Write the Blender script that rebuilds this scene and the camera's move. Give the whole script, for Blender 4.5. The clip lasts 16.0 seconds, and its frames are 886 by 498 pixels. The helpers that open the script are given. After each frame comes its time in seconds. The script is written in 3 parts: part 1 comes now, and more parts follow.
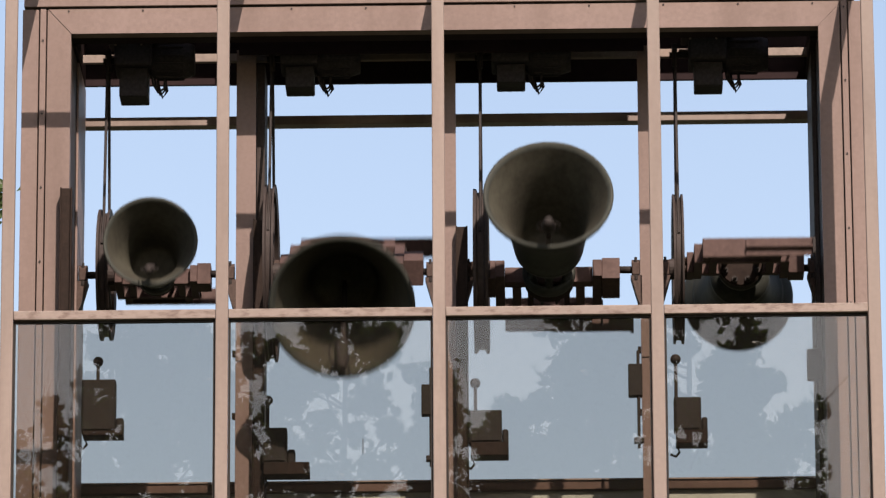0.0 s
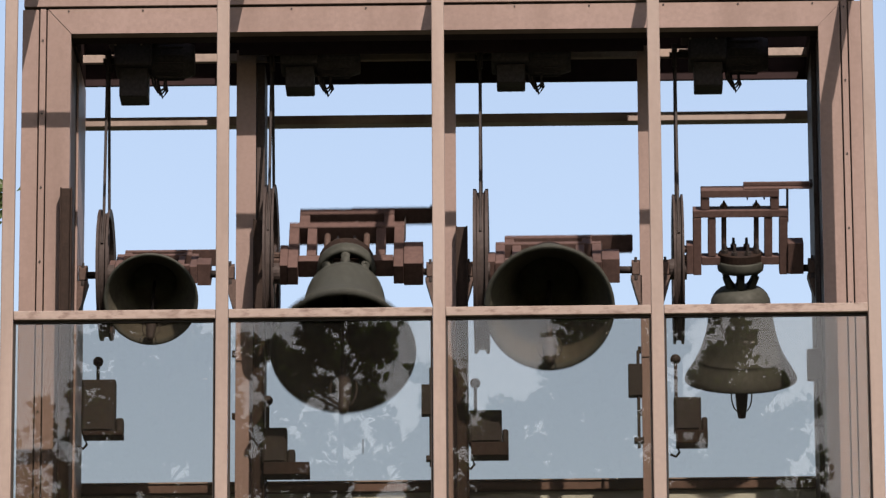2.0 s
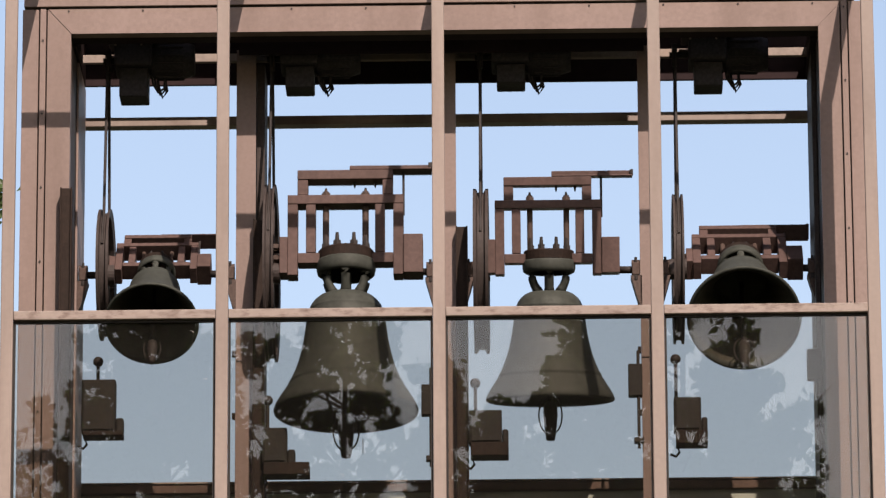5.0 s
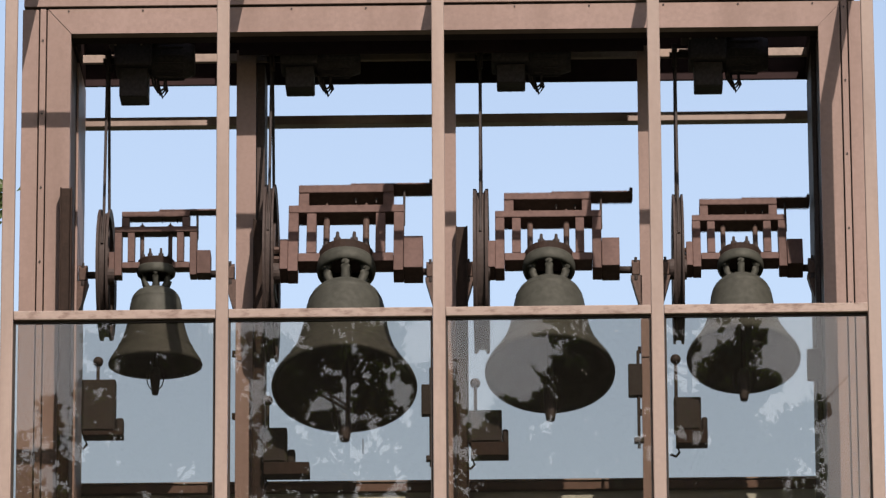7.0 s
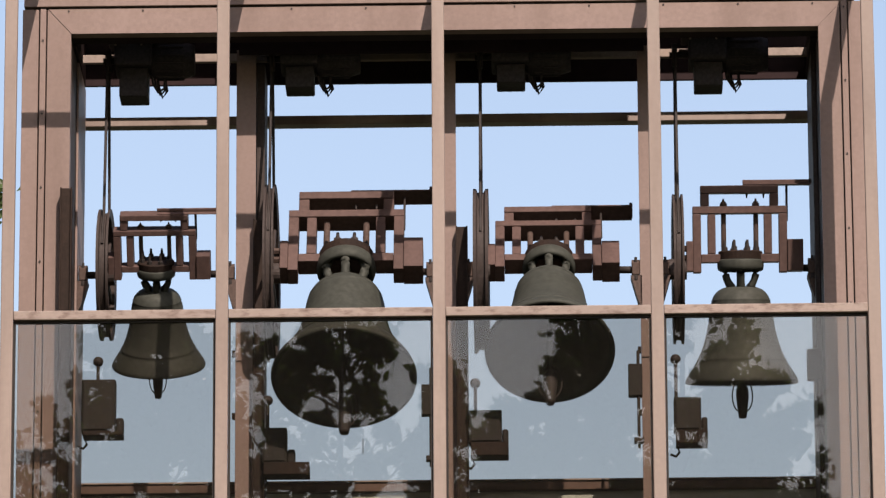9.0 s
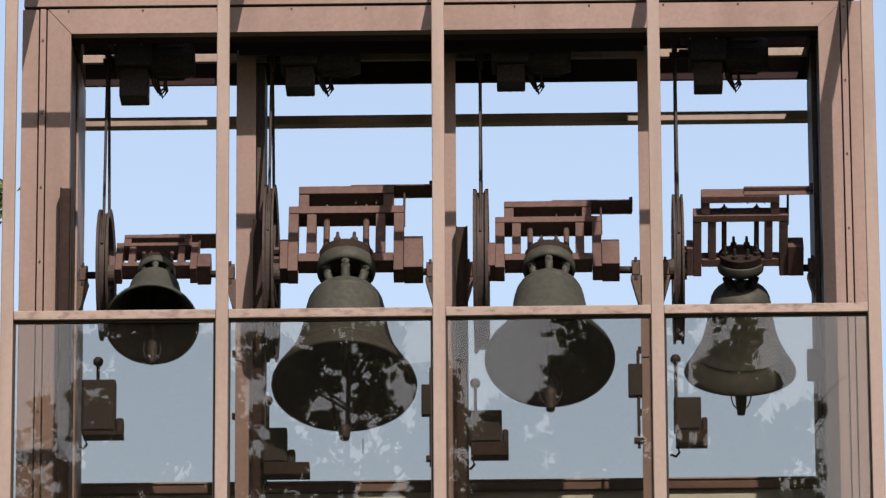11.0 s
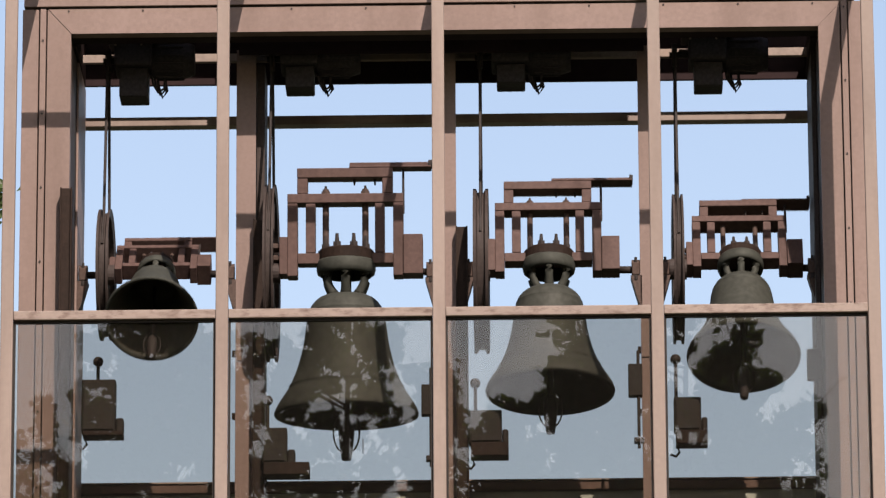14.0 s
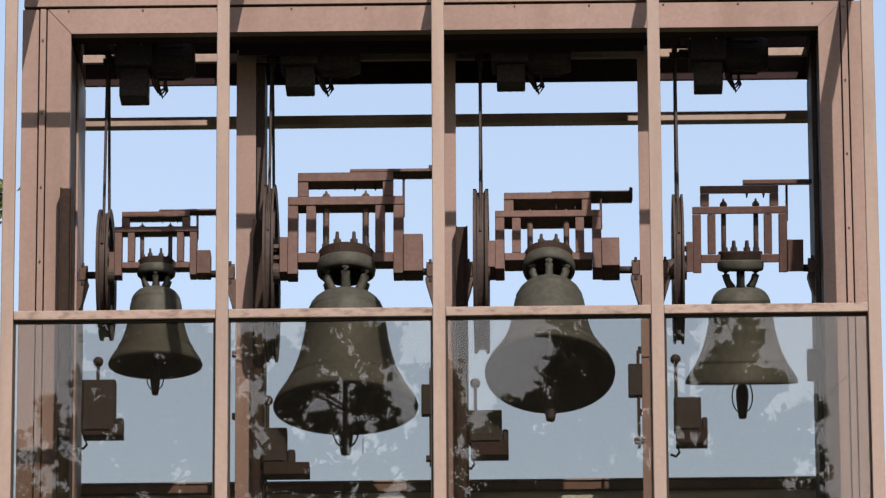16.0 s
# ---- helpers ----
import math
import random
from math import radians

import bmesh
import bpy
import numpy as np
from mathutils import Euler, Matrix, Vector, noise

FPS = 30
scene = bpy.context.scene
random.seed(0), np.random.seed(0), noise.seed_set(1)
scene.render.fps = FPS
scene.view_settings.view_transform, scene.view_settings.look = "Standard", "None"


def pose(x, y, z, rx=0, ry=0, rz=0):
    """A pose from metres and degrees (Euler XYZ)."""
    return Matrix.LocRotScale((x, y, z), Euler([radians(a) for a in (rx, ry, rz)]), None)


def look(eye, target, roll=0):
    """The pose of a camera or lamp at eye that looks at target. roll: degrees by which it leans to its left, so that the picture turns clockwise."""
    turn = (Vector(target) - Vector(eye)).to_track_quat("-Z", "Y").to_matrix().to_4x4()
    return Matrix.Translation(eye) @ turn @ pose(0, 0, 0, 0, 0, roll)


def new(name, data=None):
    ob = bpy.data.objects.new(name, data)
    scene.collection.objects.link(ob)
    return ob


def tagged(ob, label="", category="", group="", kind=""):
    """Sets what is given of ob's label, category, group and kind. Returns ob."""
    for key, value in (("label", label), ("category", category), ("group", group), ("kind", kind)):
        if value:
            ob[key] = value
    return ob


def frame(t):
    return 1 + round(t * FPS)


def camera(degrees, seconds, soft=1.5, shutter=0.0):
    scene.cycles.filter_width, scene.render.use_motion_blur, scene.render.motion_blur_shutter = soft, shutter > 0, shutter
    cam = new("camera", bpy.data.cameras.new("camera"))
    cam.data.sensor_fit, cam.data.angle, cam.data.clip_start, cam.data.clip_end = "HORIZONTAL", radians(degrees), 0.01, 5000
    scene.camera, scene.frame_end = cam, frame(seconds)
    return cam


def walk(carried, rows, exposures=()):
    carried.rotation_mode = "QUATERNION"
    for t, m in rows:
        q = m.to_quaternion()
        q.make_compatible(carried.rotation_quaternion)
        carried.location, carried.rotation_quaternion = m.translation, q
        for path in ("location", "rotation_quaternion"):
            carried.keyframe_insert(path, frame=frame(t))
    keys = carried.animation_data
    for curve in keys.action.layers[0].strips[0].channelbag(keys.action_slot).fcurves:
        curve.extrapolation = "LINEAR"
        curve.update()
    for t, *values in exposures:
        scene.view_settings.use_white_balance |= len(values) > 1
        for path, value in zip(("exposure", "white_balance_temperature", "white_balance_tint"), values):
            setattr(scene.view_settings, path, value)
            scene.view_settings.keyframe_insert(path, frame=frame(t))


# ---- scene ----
cam = camera(8.066, 16.0, soft=1.3, shutter=0.4)
EYE, AIM = (0.6, -33.23, 1.6), (0.016, 0.0, 11.759)
walk(cam, [(0.0, look(EYE, AIM, -0.3)), (16.0, look(EYE, AIM, -0.3))], ((0.0, 0.87, 7340, 21), (16.0, 0.87, 7340, 21)))

# ---- light ----
SUN_ELEVATION, SUN_SIDE = 41.2, 17.6
world = bpy.data.worlds.new("sky")
scene.world = world
world.use_nodes = True
wn = world.node_tree.nodes
sky = wn.new("ShaderNodeTexSky")
sky.sky_type, sky.sun_disc = "NISHITA", False
sky.sun_elevation, sky.sun_rotation = radians(SUN_ELEVATION), radians(180 - SUN_SIDE)
sky.air_density, sky.dust_density, sky.ozone_density = 1.3, 1.5, 1.5
wn["Background"].inputs["Strength"].default_value = 0.108
world.node_tree.links.new(sky.outputs[0], wn["Background"].inputs[0])
sun = new("sun", bpy.data.lights.new("sun", "SUN"))
sun.data.energy, sun.data.angle, sun.data.color = 5.0, radians(0.5), (1.0, 0.95, 0.88)
sun.matrix_world = look((20 * math.tan(radians(SUN_SIDE)), -20, 12 + 20 * math.tan(radians(SUN_ELEVATION)) / math.cos(radians(SUN_SIDE))), (0, 0, 12))


# ---- materials ----
def material(name, base, rough=0.6, metal=0.0, vary=0.25, grain=60.0, stain=(0, 0, 0), stain_amount=0.0, stain_scale=3.0, bump=0.15, streak=1.0, per_piece=0.0, gloss=0.08):
    """A painted, cast or weathered surface: fine grain, broad stains drawn out downwards by streak, fine relief."""
    m = bpy.data.materials.new(name)
    m.use_nodes = True
    nodes, links = m.node_tree.nodes, m.node_tree.links
    shader = nodes["Principled BSDF"]
    coord = nodes.new("ShaderNodeTexCoord")
    fine = nodes.new("ShaderNodeTexNoise")
    fine.inputs["Scale"].default_value, fine.inputs["Detail"].default_value = grain, 5
    links.new(coord.outputs["Object"], fine.inputs["Vector"])
    stretch = nodes.new("ShaderNodeMapping")
    stretch.inputs["Scale"].default_value = (1, 1, 1 / streak)
    links.new(coord.outputs["Object"], stretch.inputs["Vector"])
    broad = nodes.new("ShaderNodeTexNoise")
    broad.inputs["Scale"].default_value, broad.inputs["Detail"].default_value, broad.inputs["Roughness"].default_value = stain_scale, 6, 0.62
    links.new(stretch.outputs[0], broad.inputs["Vector"])
    ramp = nodes.new("ShaderNodeValToRGB")
    lo, hi = 1 - vary, 1 + vary
    ramp.color_ramp.elements[0].position, ramp.color_ramp.elements[1].position = 0.3, 0.7
    ramp.color_ramp.elements[0].color = (*[min(1, c * lo) for c in base], 1)
    ramp.color_ramp.elements[1].color = (*[min(1, c * hi) for c in base], 1)
    links.new(fine.outputs["Fac"], ramp.inputs[0])
    mask = nodes.new("ShaderNodeMapRange")
    mask.inputs["From Min"].default_value, mask.inputs["From Max"].default_value, mask.inputs["To Max"].default_value = 0.48, 0.72, stain_amount
    links.new(broad.outputs["Fac"], mask.inputs["Value"])
    mix = nodes.new("ShaderNodeMix")
    mix.data_type = "RGBA"
    mix.inputs[7].default_value = (*stain, 1)
    links.new(mask.outputs[0], mix.inputs[0])
    links.new(ramp.outputs[0], mix.inputs[6])
    colour = mix.outputs[2]
    if per_piece:
        info = nodes.new("ShaderNodeObjectInfo")
        spread = nodes.new("ShaderNodeMapRange")
        spread.inputs["To Min"].default_value, spread.inputs["To Max"].default_value = 1 - per_piece, 1 + per_piece
        links.new(info.outputs["Random"], spread.inputs["Value"])
        tone = nodes.new("ShaderNodeHueSaturation")
        links.new(spread.outputs[0], tone.inputs["Value"])
        links.new(colour, tone.inputs["Color"])
        colour = tone.outputs[0]
    links.new(colour, shader.inputs["Base Color"])
    rr = nodes.new("ShaderNodeMapRange")
    rr.inputs["To Min"].default_value, rr.inputs["To Max"].default_value = max(0.05, rough - 0.12), min(1, rough + 0.12)
    links.new(broad.outputs["Fac"], rr.inputs["Value"])
    links.new(rr.outputs[0], shader.inputs["Roughness"])
    shader.inputs["Metallic"].default_value = metal
    shader.inputs["Specular IOR Level"].default_value = gloss
    relief = nodes.new("ShaderNodeBump")
    relief.inputs["Strength"].default_value, relief.inputs["Distance"].default_value = bump, 0.004
    links.new(fine.outputs["Fac"], relief.inputs["Height"])
    links.new(relief.outputs[0], shader.inputs["Normal"])
    return m


PAINT = material("copper_paint", (0.1605, 0.1284, 0.1124), 0.5, 0, 0.05, 30, (0.080, 0.056, 0.047), 0.7, 2.6, 0.05, 6, 0.06, 0.2)
RUSTY_PAINT = material("rust_stained_paint", (0.1605, 0.1284, 0.1124), 0.55, 0, 0.06, 30, (0.050, 0.026, 0.020), 0.9, 9.0, 0.06, 0.35, 0.05, 0.2)
PAINT_IN = material("copper_cladding", (0.1462, 0.1082, 0.0965), 0.5, 0, 0.08, 45, (0.090, 0.064, 0.054), 0.55, 2.0, 0.08, 6, 0.05)
# dark steel parts; also colours the shaded sides of posts and right jamb
DARK_STEEL_AND_SHADE = material("dark_steel_and_shaded_sides", (0.0321, 0.0256, 0.0239), 0.6, 0.0, 0.25, 50, (0.018, 0.012, 0.009), 0.5, 4, 0.15, 2)
YOKE_PAINT = material("red_oxide_steel", (0.0618, 0.0396, 0.0355), 0.6, 0.0, 0.18, 40, (0.033, 0.021, 0.018), 0.55, 5, 0.2, 3)
BRONZE = material("patinated_bronze", (0.0297, 0.0318, 0.0273), 0.6, 0.1, 0.2, 30, (0.043, 0.047, 0.041), 0.5, 5, 0.25, 4)
BRONZE_IN = material("dark_bronze_inside", (0.0354, 0.0333, 0.0260), 0.65, 0.1, 0.2, 30, (0.0800, 0.0800, 0.0600), 0.4, 5, 0.25, 1)
IRON = material("blackened_iron", (0.0242, 0.0208, 0.0198), 0.6, 0.0, 0.3, 60, (0.022, 0.015, 0.012), 0.4, 8, 0.3, 1)
BROWN_STEEL = material("brown_channel_steel", (0.0163, 0.0104, 0.0081), 0.7, 0, 0.25, 50, (0.006, 0.0045, 0.004), 0.6, 4, 0.2, 5)
BEARING = material("rusty_bearing_steel", (0.050, 0.035, 0.030), 0.65, 0, 0.25, 60, (0.03, 0.017, 0.012), 0.6, 9, 0.3, 1)
# darker brown with dark blotches: shade of the bells put into the paint
BACK_PAINT = material("shaded_brown_paint", (0.085, 0.056, 0.045), 0.55, 0, 0.12, 40, (0.03, 0.02, 0.017), 0.7, 3, 0.1, 1)
MOTOR = material("black_motor_casing", (0.0307, 0.0282, 0.0307), 0.7, 0.0, 0.25, 60, (0.017, 0.015, 0.015), 0.4, 6, 0.2, 1)
BOX_GREY = material("grey_gearbox", (0.0160, 0.0143, 0.0131), 0.6, 0.0, 0.2, 50, (0.02, 0.014, 0.011), 0.4, 5, 0.2, 2)
RAIL = material("pale_steel_rail", (0.170, 0.140, 0.123), 0.5, 0.1, 0.12, 40, (0.212, 0.145, 0.111), 0.4, 4, 0.1, 1)
# ceiling sheet, near black: the shade under the roof is put into its colour
SOFFIT = material("shaded_ceiling_sheet", (0.0164, 0.0096, 0.0102), 0.75, 0, 0.15, 20, (0.03, 0.018, 0.018), 0.5, 2, 0.1, 1)
PALE_PANEL = material("pale_green_panel", (0.2720, 0.2960, 0.2640), 0.6, 0, 0.08, 20, (0.12, 0.125, 0.11), 0.5, 2, 0.1, 3)
SEAL = material("black_rubber_seal", (0.02, 0.018, 0.017), 0.7, 0, 0.2, 60)
BARK = material("grey_bark", (0.13, 0.11, 0.09), 0.85, 0, 0.35, 25, (0.07, 0.06, 0.05), 0.6, 6, 0.8, 6)
GRASS = material("dry_grass", (0.045, 0.05, 0.028), 0.9, 0, 0.4, 4, (0.07, 0.062, 0.045), 0.6, 0.15, 0.6, 1)


def leaf_material(name, a, b):
    m = bpy.data.materials.new(name)
    m.use_nodes = True
    nodes, links = m.node_tree.nodes, m.node_tree.links
    shader = nodes["Principled BSDF"]
    geo = nodes.new("ShaderNodeNewGeometry")
    ramp = nodes.new("ShaderNodeValToRGB")
    ramp.color_ramp.elements[0].color, ramp.color_ramp.elements[1].color = (*a, 1), (*b, 1)
    links.new(geo.outputs["Random Per Island"], ramp.inputs[0])
    links.new(ramp.outputs[0], shader.inputs["Base Color"])
    shader.inputs["Roughness"].default_value = 0.5
    through_leaf = nodes.new("ShaderNodeBsdfTranslucent")
    links.new(ramp.outputs[0], through_leaf.inputs["Color"])
    mix = nodes.new("ShaderNodeMixShader")
    mix.inputs[0].default_value = 0.45
    links.new(shader.outputs[0], mix.inputs[1])
    links.new(through_leaf.outputs[0], mix.inputs[2])
    links.new(mix.outputs[0], nodes["Material Output"].inputs["Surface"])
    return m


LEAF = leaf_material("leaf_green", (0.035, 0.06, 0.018), (0.08, 0.12, 0.035))


def glass_material():
    """Grey-tinted float glass: most light passes, a part is mirrored, a thin film of dust."""
    m = bpy.data.materials.new("float_glass")
    m.use_nodes = True
    nodes, links = m.node_tree.nodes, m.node_tree.links
    nodes.remove(nodes["Principled BSDF"])
    clear, gloss = nodes.new("ShaderNodeBsdfTransparent"), nodes.new("ShaderNodeBsdfGlossy")
    clear.inputs[0].default_value = (0.742, 0.716, 0.676, 1)
    gloss.inputs["Roughness"].default_value = 0.0
    gloss.inputs["Color"].default_value = (0.95, 1.0, 1.0, 1)
    mix = nodes.new("ShaderNodeMixShader")
    mix.inputs[0].default_value = 0.052
    links.new(clear.outputs[0], mix.inputs[1])
    links.new(gloss.outputs[0], mix.inputs[2])
    dust, film = nodes.new("ShaderNodeBsdfDiffuse"), nodes.new("ShaderNodeMixShader")
    dust.inputs["Color"].default_value = (0.5, 0.48, 0.45, 1)
    film.inputs[0].default_value = 0.003
    links.new(mix.outputs[0], film.inputs[1])
    links.new(dust.outputs[0], film.inputs[2])
    links.new(film.outputs[0], nodes["Material Output"].inputs["Surface"])
    return m


GLASS = glass_material()


# ---- mesh helpers ----
def part(name, bm, mat, parent=None, label="", smooth=False):
    """Links a bmesh as one mesh object, under a thing or a part."""
    bmesh.ops.recalc_face_normals(bm, faces=bm.faces)
    me = bpy.data.meshes.new(name)
    bm.to_mesh(me)
    bm.free()
    me.materials.append(mat)
    if smooth:
        for p in me.polygons:
            p.use_smooth = True
    ob = new(name, me)
    ob.parent = parent
    return tagged(ob, label)


def add_box(bm, x0, x1, y0, y1, z0, z1, bevel=0.004):
    made = bmesh.ops.create_cube(bm, size=1, matrix=Matrix.Translation(((x0 + x1) / 2, (y0 + y1) / 2, (z0 + z1) / 2)) @ Matrix.Diagonal((abs(x1 - x0), abs(y1 - y0), abs(z1 - z0), 1)))
    if bevel:
        edges = list({e for v in made["verts"] for e in v.link_edges})
        bmesh.ops.bevel(bm, geom=edges, offset=bevel, segments=2, affect="EDGES", profile=0.5)
    return bm


def box(x0, x1, y0, y1, z0, z1, bevel=0.004):
    return add_box(bmesh.new(), x0, x1, y0, y1, z0, z1, bevel)


def add_rod(bm, a, b, r0, r1=None, n=12):
    a, b = Vector(a), Vector(b)
    m = Matrix.Translation((a + b) / 2) @ (b - a).to_track_quat("Z", "Y").to_matrix().to_4x4()
    bmesh.ops.create_cone(bm, cap_ends=True, segments=n, radius1=r0, radius2=r0 if r1 is None else r1, depth=(b - a).length, matrix=m)
    return bm


def rod(a, b, r0, r1=None, n=12):
    return add_rod(bmesh.new(), a, b, r0, r1, n)


def turned(profile, n=48, axis="Z", closed=False):
    """A body of revolution from (radius, height) pairs."""
    bm = bmesh.new()
    rings = []
    for r, h in profile:
        ring = []
        for k in range(n):
            a = 2 * math.pi * k / n
            p = (r * math.cos(a), r * math.sin(a), h) if axis == "Z" else (h, r * math.cos(a), r * math.sin(a))
            ring.append(bm.verts.new(p))
        rings.append(ring)
    pairs = list(zip(rings, rings[1:])) + ([(rings[-1], rings[0])] if closed else [])
    for p, q in pairs:
        for k in range(n):
            bm.faces.new((p[k], p[(k + 1) % n], q[(k + 1) % n], q[k]))
    bmesh.ops.remove_doubles(bm, verts=bm.verts, dist=1e-5)
    return bm


def tube(points, radii, n=8):
    bm = bmesh.new()
    rings = []
    for i, p in enumerate(points):
        d = (Vector(points[min(i + 1, len(points) - 1)]) - Vector(points[max(i - 1, 0)])).normalized()
        q = d.to_track_quat("Z", "Y")
        r = radii[i] if isinstance(radii, (list, tuple)) else radii
        rings.append([bm.verts.new(Vector(p) + q @ Vector((r * math.cos(2 * math.pi * k / n), r * math.sin(2 * math.pi * k / n), 0))) for k in range(n)])
    for p, q in zip(rings, rings[1:]):
        for k in range(n):
            bm.faces.new((p[k], p[(k + 1) % n], q[(k + 1) % n], q[k]))
    bm.faces.new(rings[0][::-1])
    bm.faces.new(rings[-1])
    return bm


def prism(outline, y0, y1):
    """A plate cut to an outline of (x, z) pairs, from y0 to y1."""
    bm = bmesh.new()
    f = [bm.verts.new((x, y0, z)) for x, z in outline]
    b = [bm.verts.new((x, y1, z)) for x, z in outline]
    bm.faces.new(f)
    bm.faces.new(b[::-1])
    for k in range(len(f)):
        j = (k + 1) % len(f)
        bm.faces.new((f[k], b[k], b[j], f[j]))
    return bm


def slab(outline, z0, z1):
    """A plate cut to an outline of (x, y) pairs, from z0 to z1."""
    bm = bmesh.new()
    f = [bm.verts.new((x, y, z0)) for x, y in outline]
    b = [bm.verts.new((x, y, z1)) for x, y in outline]
    bm.faces.new(f[::-1])
    bm.faces.new(b)
    for k in range(len(f)):
        j = (k + 1) % len(f)
        bm.faces.new((f[k], f[j], b[j], b[k]))
    return bm


def thing(name, label, category, group="", kind="", at=(0, 0, 0)):
    ob = new(name)
    ob.location = at
    ob.empty_display_size = 0.1
    return tagged(ob, label, category, group, kind)


# ---- ground ----
bm = bmesh.new()
bmesh.ops.create_grid(bm, x_segments=60, y_segments=60, size=1500)
tagged(part("ground", bm, GRASS), "dry grass around the tower", "ground", kind="structure")

# ---- front grid ----
TRANSOM = (11.375, 11.428)
BAYS = ((-2.359, -1.243), (-1.171, -0.044), (0.028, 1.161), (1.233, 2.356))
front = thing("wall_front", "copper-pink painted steel grid with square bars", "facade frame", kind="structure")
for x, w in ((-2.395, 0.070), (-1.207, 0.070), (-0.008, 0.070), (1.197, 0.070), (2.392, 0.070)):
    part("post", box(x - w / 2, x + w / 2, 0.0, 0.045, 0.0, 13.412, 0.005), PAINT, front)
for x0, x1 in BAYS:
    part("transom", box(x0, x1, 0.003, 0.048, TRANSOM[0], TRANSOM[1], 0.005), RUSTY_PAINT, front)
    part("transom", box(x0, x1, 0.003, 0.077, 10.12, 10.20, 0.005), PAINT, front)
    part("transom", box(x0, x1, 0.018, 0.062, 13.343, 13.400, 0.005), PAINT, front)
    part("panel", box(x0, x1, 0.02, 0.06, 0.0, 10.118, 0.004), PAINT, front)
for x in (-2.27, -1.090, 0.035, 1.235, 2.392):
    bm = bmesh.new()
    for dx in (-0.033, 0.033):
        for y, z in ((0.04, 13.414), (0.68, 13.885), (0.68, 13.80), (0.075, 13.414)):
            bm.verts.new((x + dx, y, z))
    bmesh.ops.convex_hull(bm, input=bm.verts)
    part("rafter", bm, PAINT, front)
for i, (x0, x1) in enumerate(BAYS):
    win = thing(f"window_{i + 1}", "clear fixed glass pane mirroring trees and sky", "window", "balustrade panes", "structure")
    pane = part("pane", box(x0 + 0.012, x1 - 0.012, 0.035, 0.041, 10.212, TRANSOM[0] - 0.014, 0), GLASS, win)
    for a, b, c, d in ((x0, x0 + 0.012, 10.20, TRANSOM[0]), (x1 - 0.012, x1, 10.20, TRANSOM[0]), (x0 + 0.012, x1 - 0.012, TRANSOM[0] - 0.014, TRANSOM[0]), (x0 + 0.012, x1 - 0.012, 10.20, 10.212)):
        part("seal", box(a, b, 0.028, 0.05, c, d, 0), SEAL, win)

    if i == 1:
        part("mark", box(-0.4315, -0.4265, 0.0300, 0.0345, 10.60, 10.685, 0), SEAL, win, "short dark scratch on the glass")

# ---- portal behind the grid ----
portal = thing("wall_portal", "copper-pink cladding of the deep portal round the bells", "cladding", kind="structure")
part("column_panel", box(-2.393, -2.300, 0.70, 0.80, 0, 13.43, 0.003), PAINT_IN, portal)
part("column_seam", box(-2.292, -2.258, 0.69, 0.80, 0, 13.43, 0.003), PAINT_IN, portal)
part("column_panel", prism([(-2.250, 0), (-2.115, 0), (-2.115, 13.28), (-2.250, 13.43)], 0.70, 0.78), PAINT_IN, portal)
part("beam_panel", prism([(-2.247, 13.432), (-2.112, 13.282), (2.148, 13.280), (2.286, 13.432)], 0.70, 0.78), PAINT_IN, portal)
part("fascia", box(-2.385, 2.36, 0.685, 0.80, 13.442, 13.83, 0.003), PAINT_IN, portal)
# unseen box added to keep sun off the middle of the rear bar
part("header", box(-0.916, 1.396, 0.69, 0.79, 13.832, 14.20, 0.003), PAINT_IN, portal)
part("column_panel", prism([(2.150, 0), (2.272, 0), (2.272, 13.414), (2.150, 13.281)], 0.70, 0.78), PAINT_IN, portal)
part("column_seam", box(2.280, 2.314, 0.69, 0.80, 0, 13.43, 0.003), PAINT_IN, portal)
part("column_panel", box(2.322, 2.425, 0.70, 0.80, 0, 13.43, 0.003), PAINT_IN, portal)
for k in range(7):
    part("screw", rod((2.297, 0.691, 10.75 + 0.44 * k), (2.297, 0.684, 10.75 + 0.44 * k), 0.006, n=8), IRON, portal)
# screws down the seam and along the beam
for k in range(7):
    part("screw", rod((-2.275, 0.691, 10.6 + 0.44 * k), (-2.275, 0.684, 10.6 + 0.44 * k), 0.006, n=8), IRON, portal)
for k in range(11):
    part("screw", rod((-2.13 + 0.425 * k, 0.701, 13.418), (-2.13 + 0.425 * k, 0.694, 13.418), 0.0055, n=8), IRON, portal)
part("column_core", box(-2.385, -2.118, 0.802, 1.75, 0, 13.44, 0.003), DARK_STEEL_AND_SHADE, portal)
part("column_core", box(2.150, 2.42, 0.802, 1.75, 0, 13.44, 0.003), DARK_STEEL_AND_SHADE, portal)
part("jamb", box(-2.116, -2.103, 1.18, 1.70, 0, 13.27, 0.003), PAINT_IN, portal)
# darker than the left jamb: its shade is put into the colour
part("jamb", box(2.120, 2.148, 1.10, 1.70, 0, 13.27, 0.003), DARK_STEEL_AND_SHADE, portal)

# ---- head beams, roof ----
head = thing("ceiling", "dark steel ceiling box above the bells", "ceiling", kind="structure")
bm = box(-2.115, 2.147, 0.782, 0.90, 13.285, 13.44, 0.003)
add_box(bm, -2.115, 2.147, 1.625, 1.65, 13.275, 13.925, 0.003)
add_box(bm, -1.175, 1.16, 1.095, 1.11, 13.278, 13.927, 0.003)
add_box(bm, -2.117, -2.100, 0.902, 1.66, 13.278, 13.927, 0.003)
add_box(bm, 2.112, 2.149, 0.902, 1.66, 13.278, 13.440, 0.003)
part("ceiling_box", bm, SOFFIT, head)
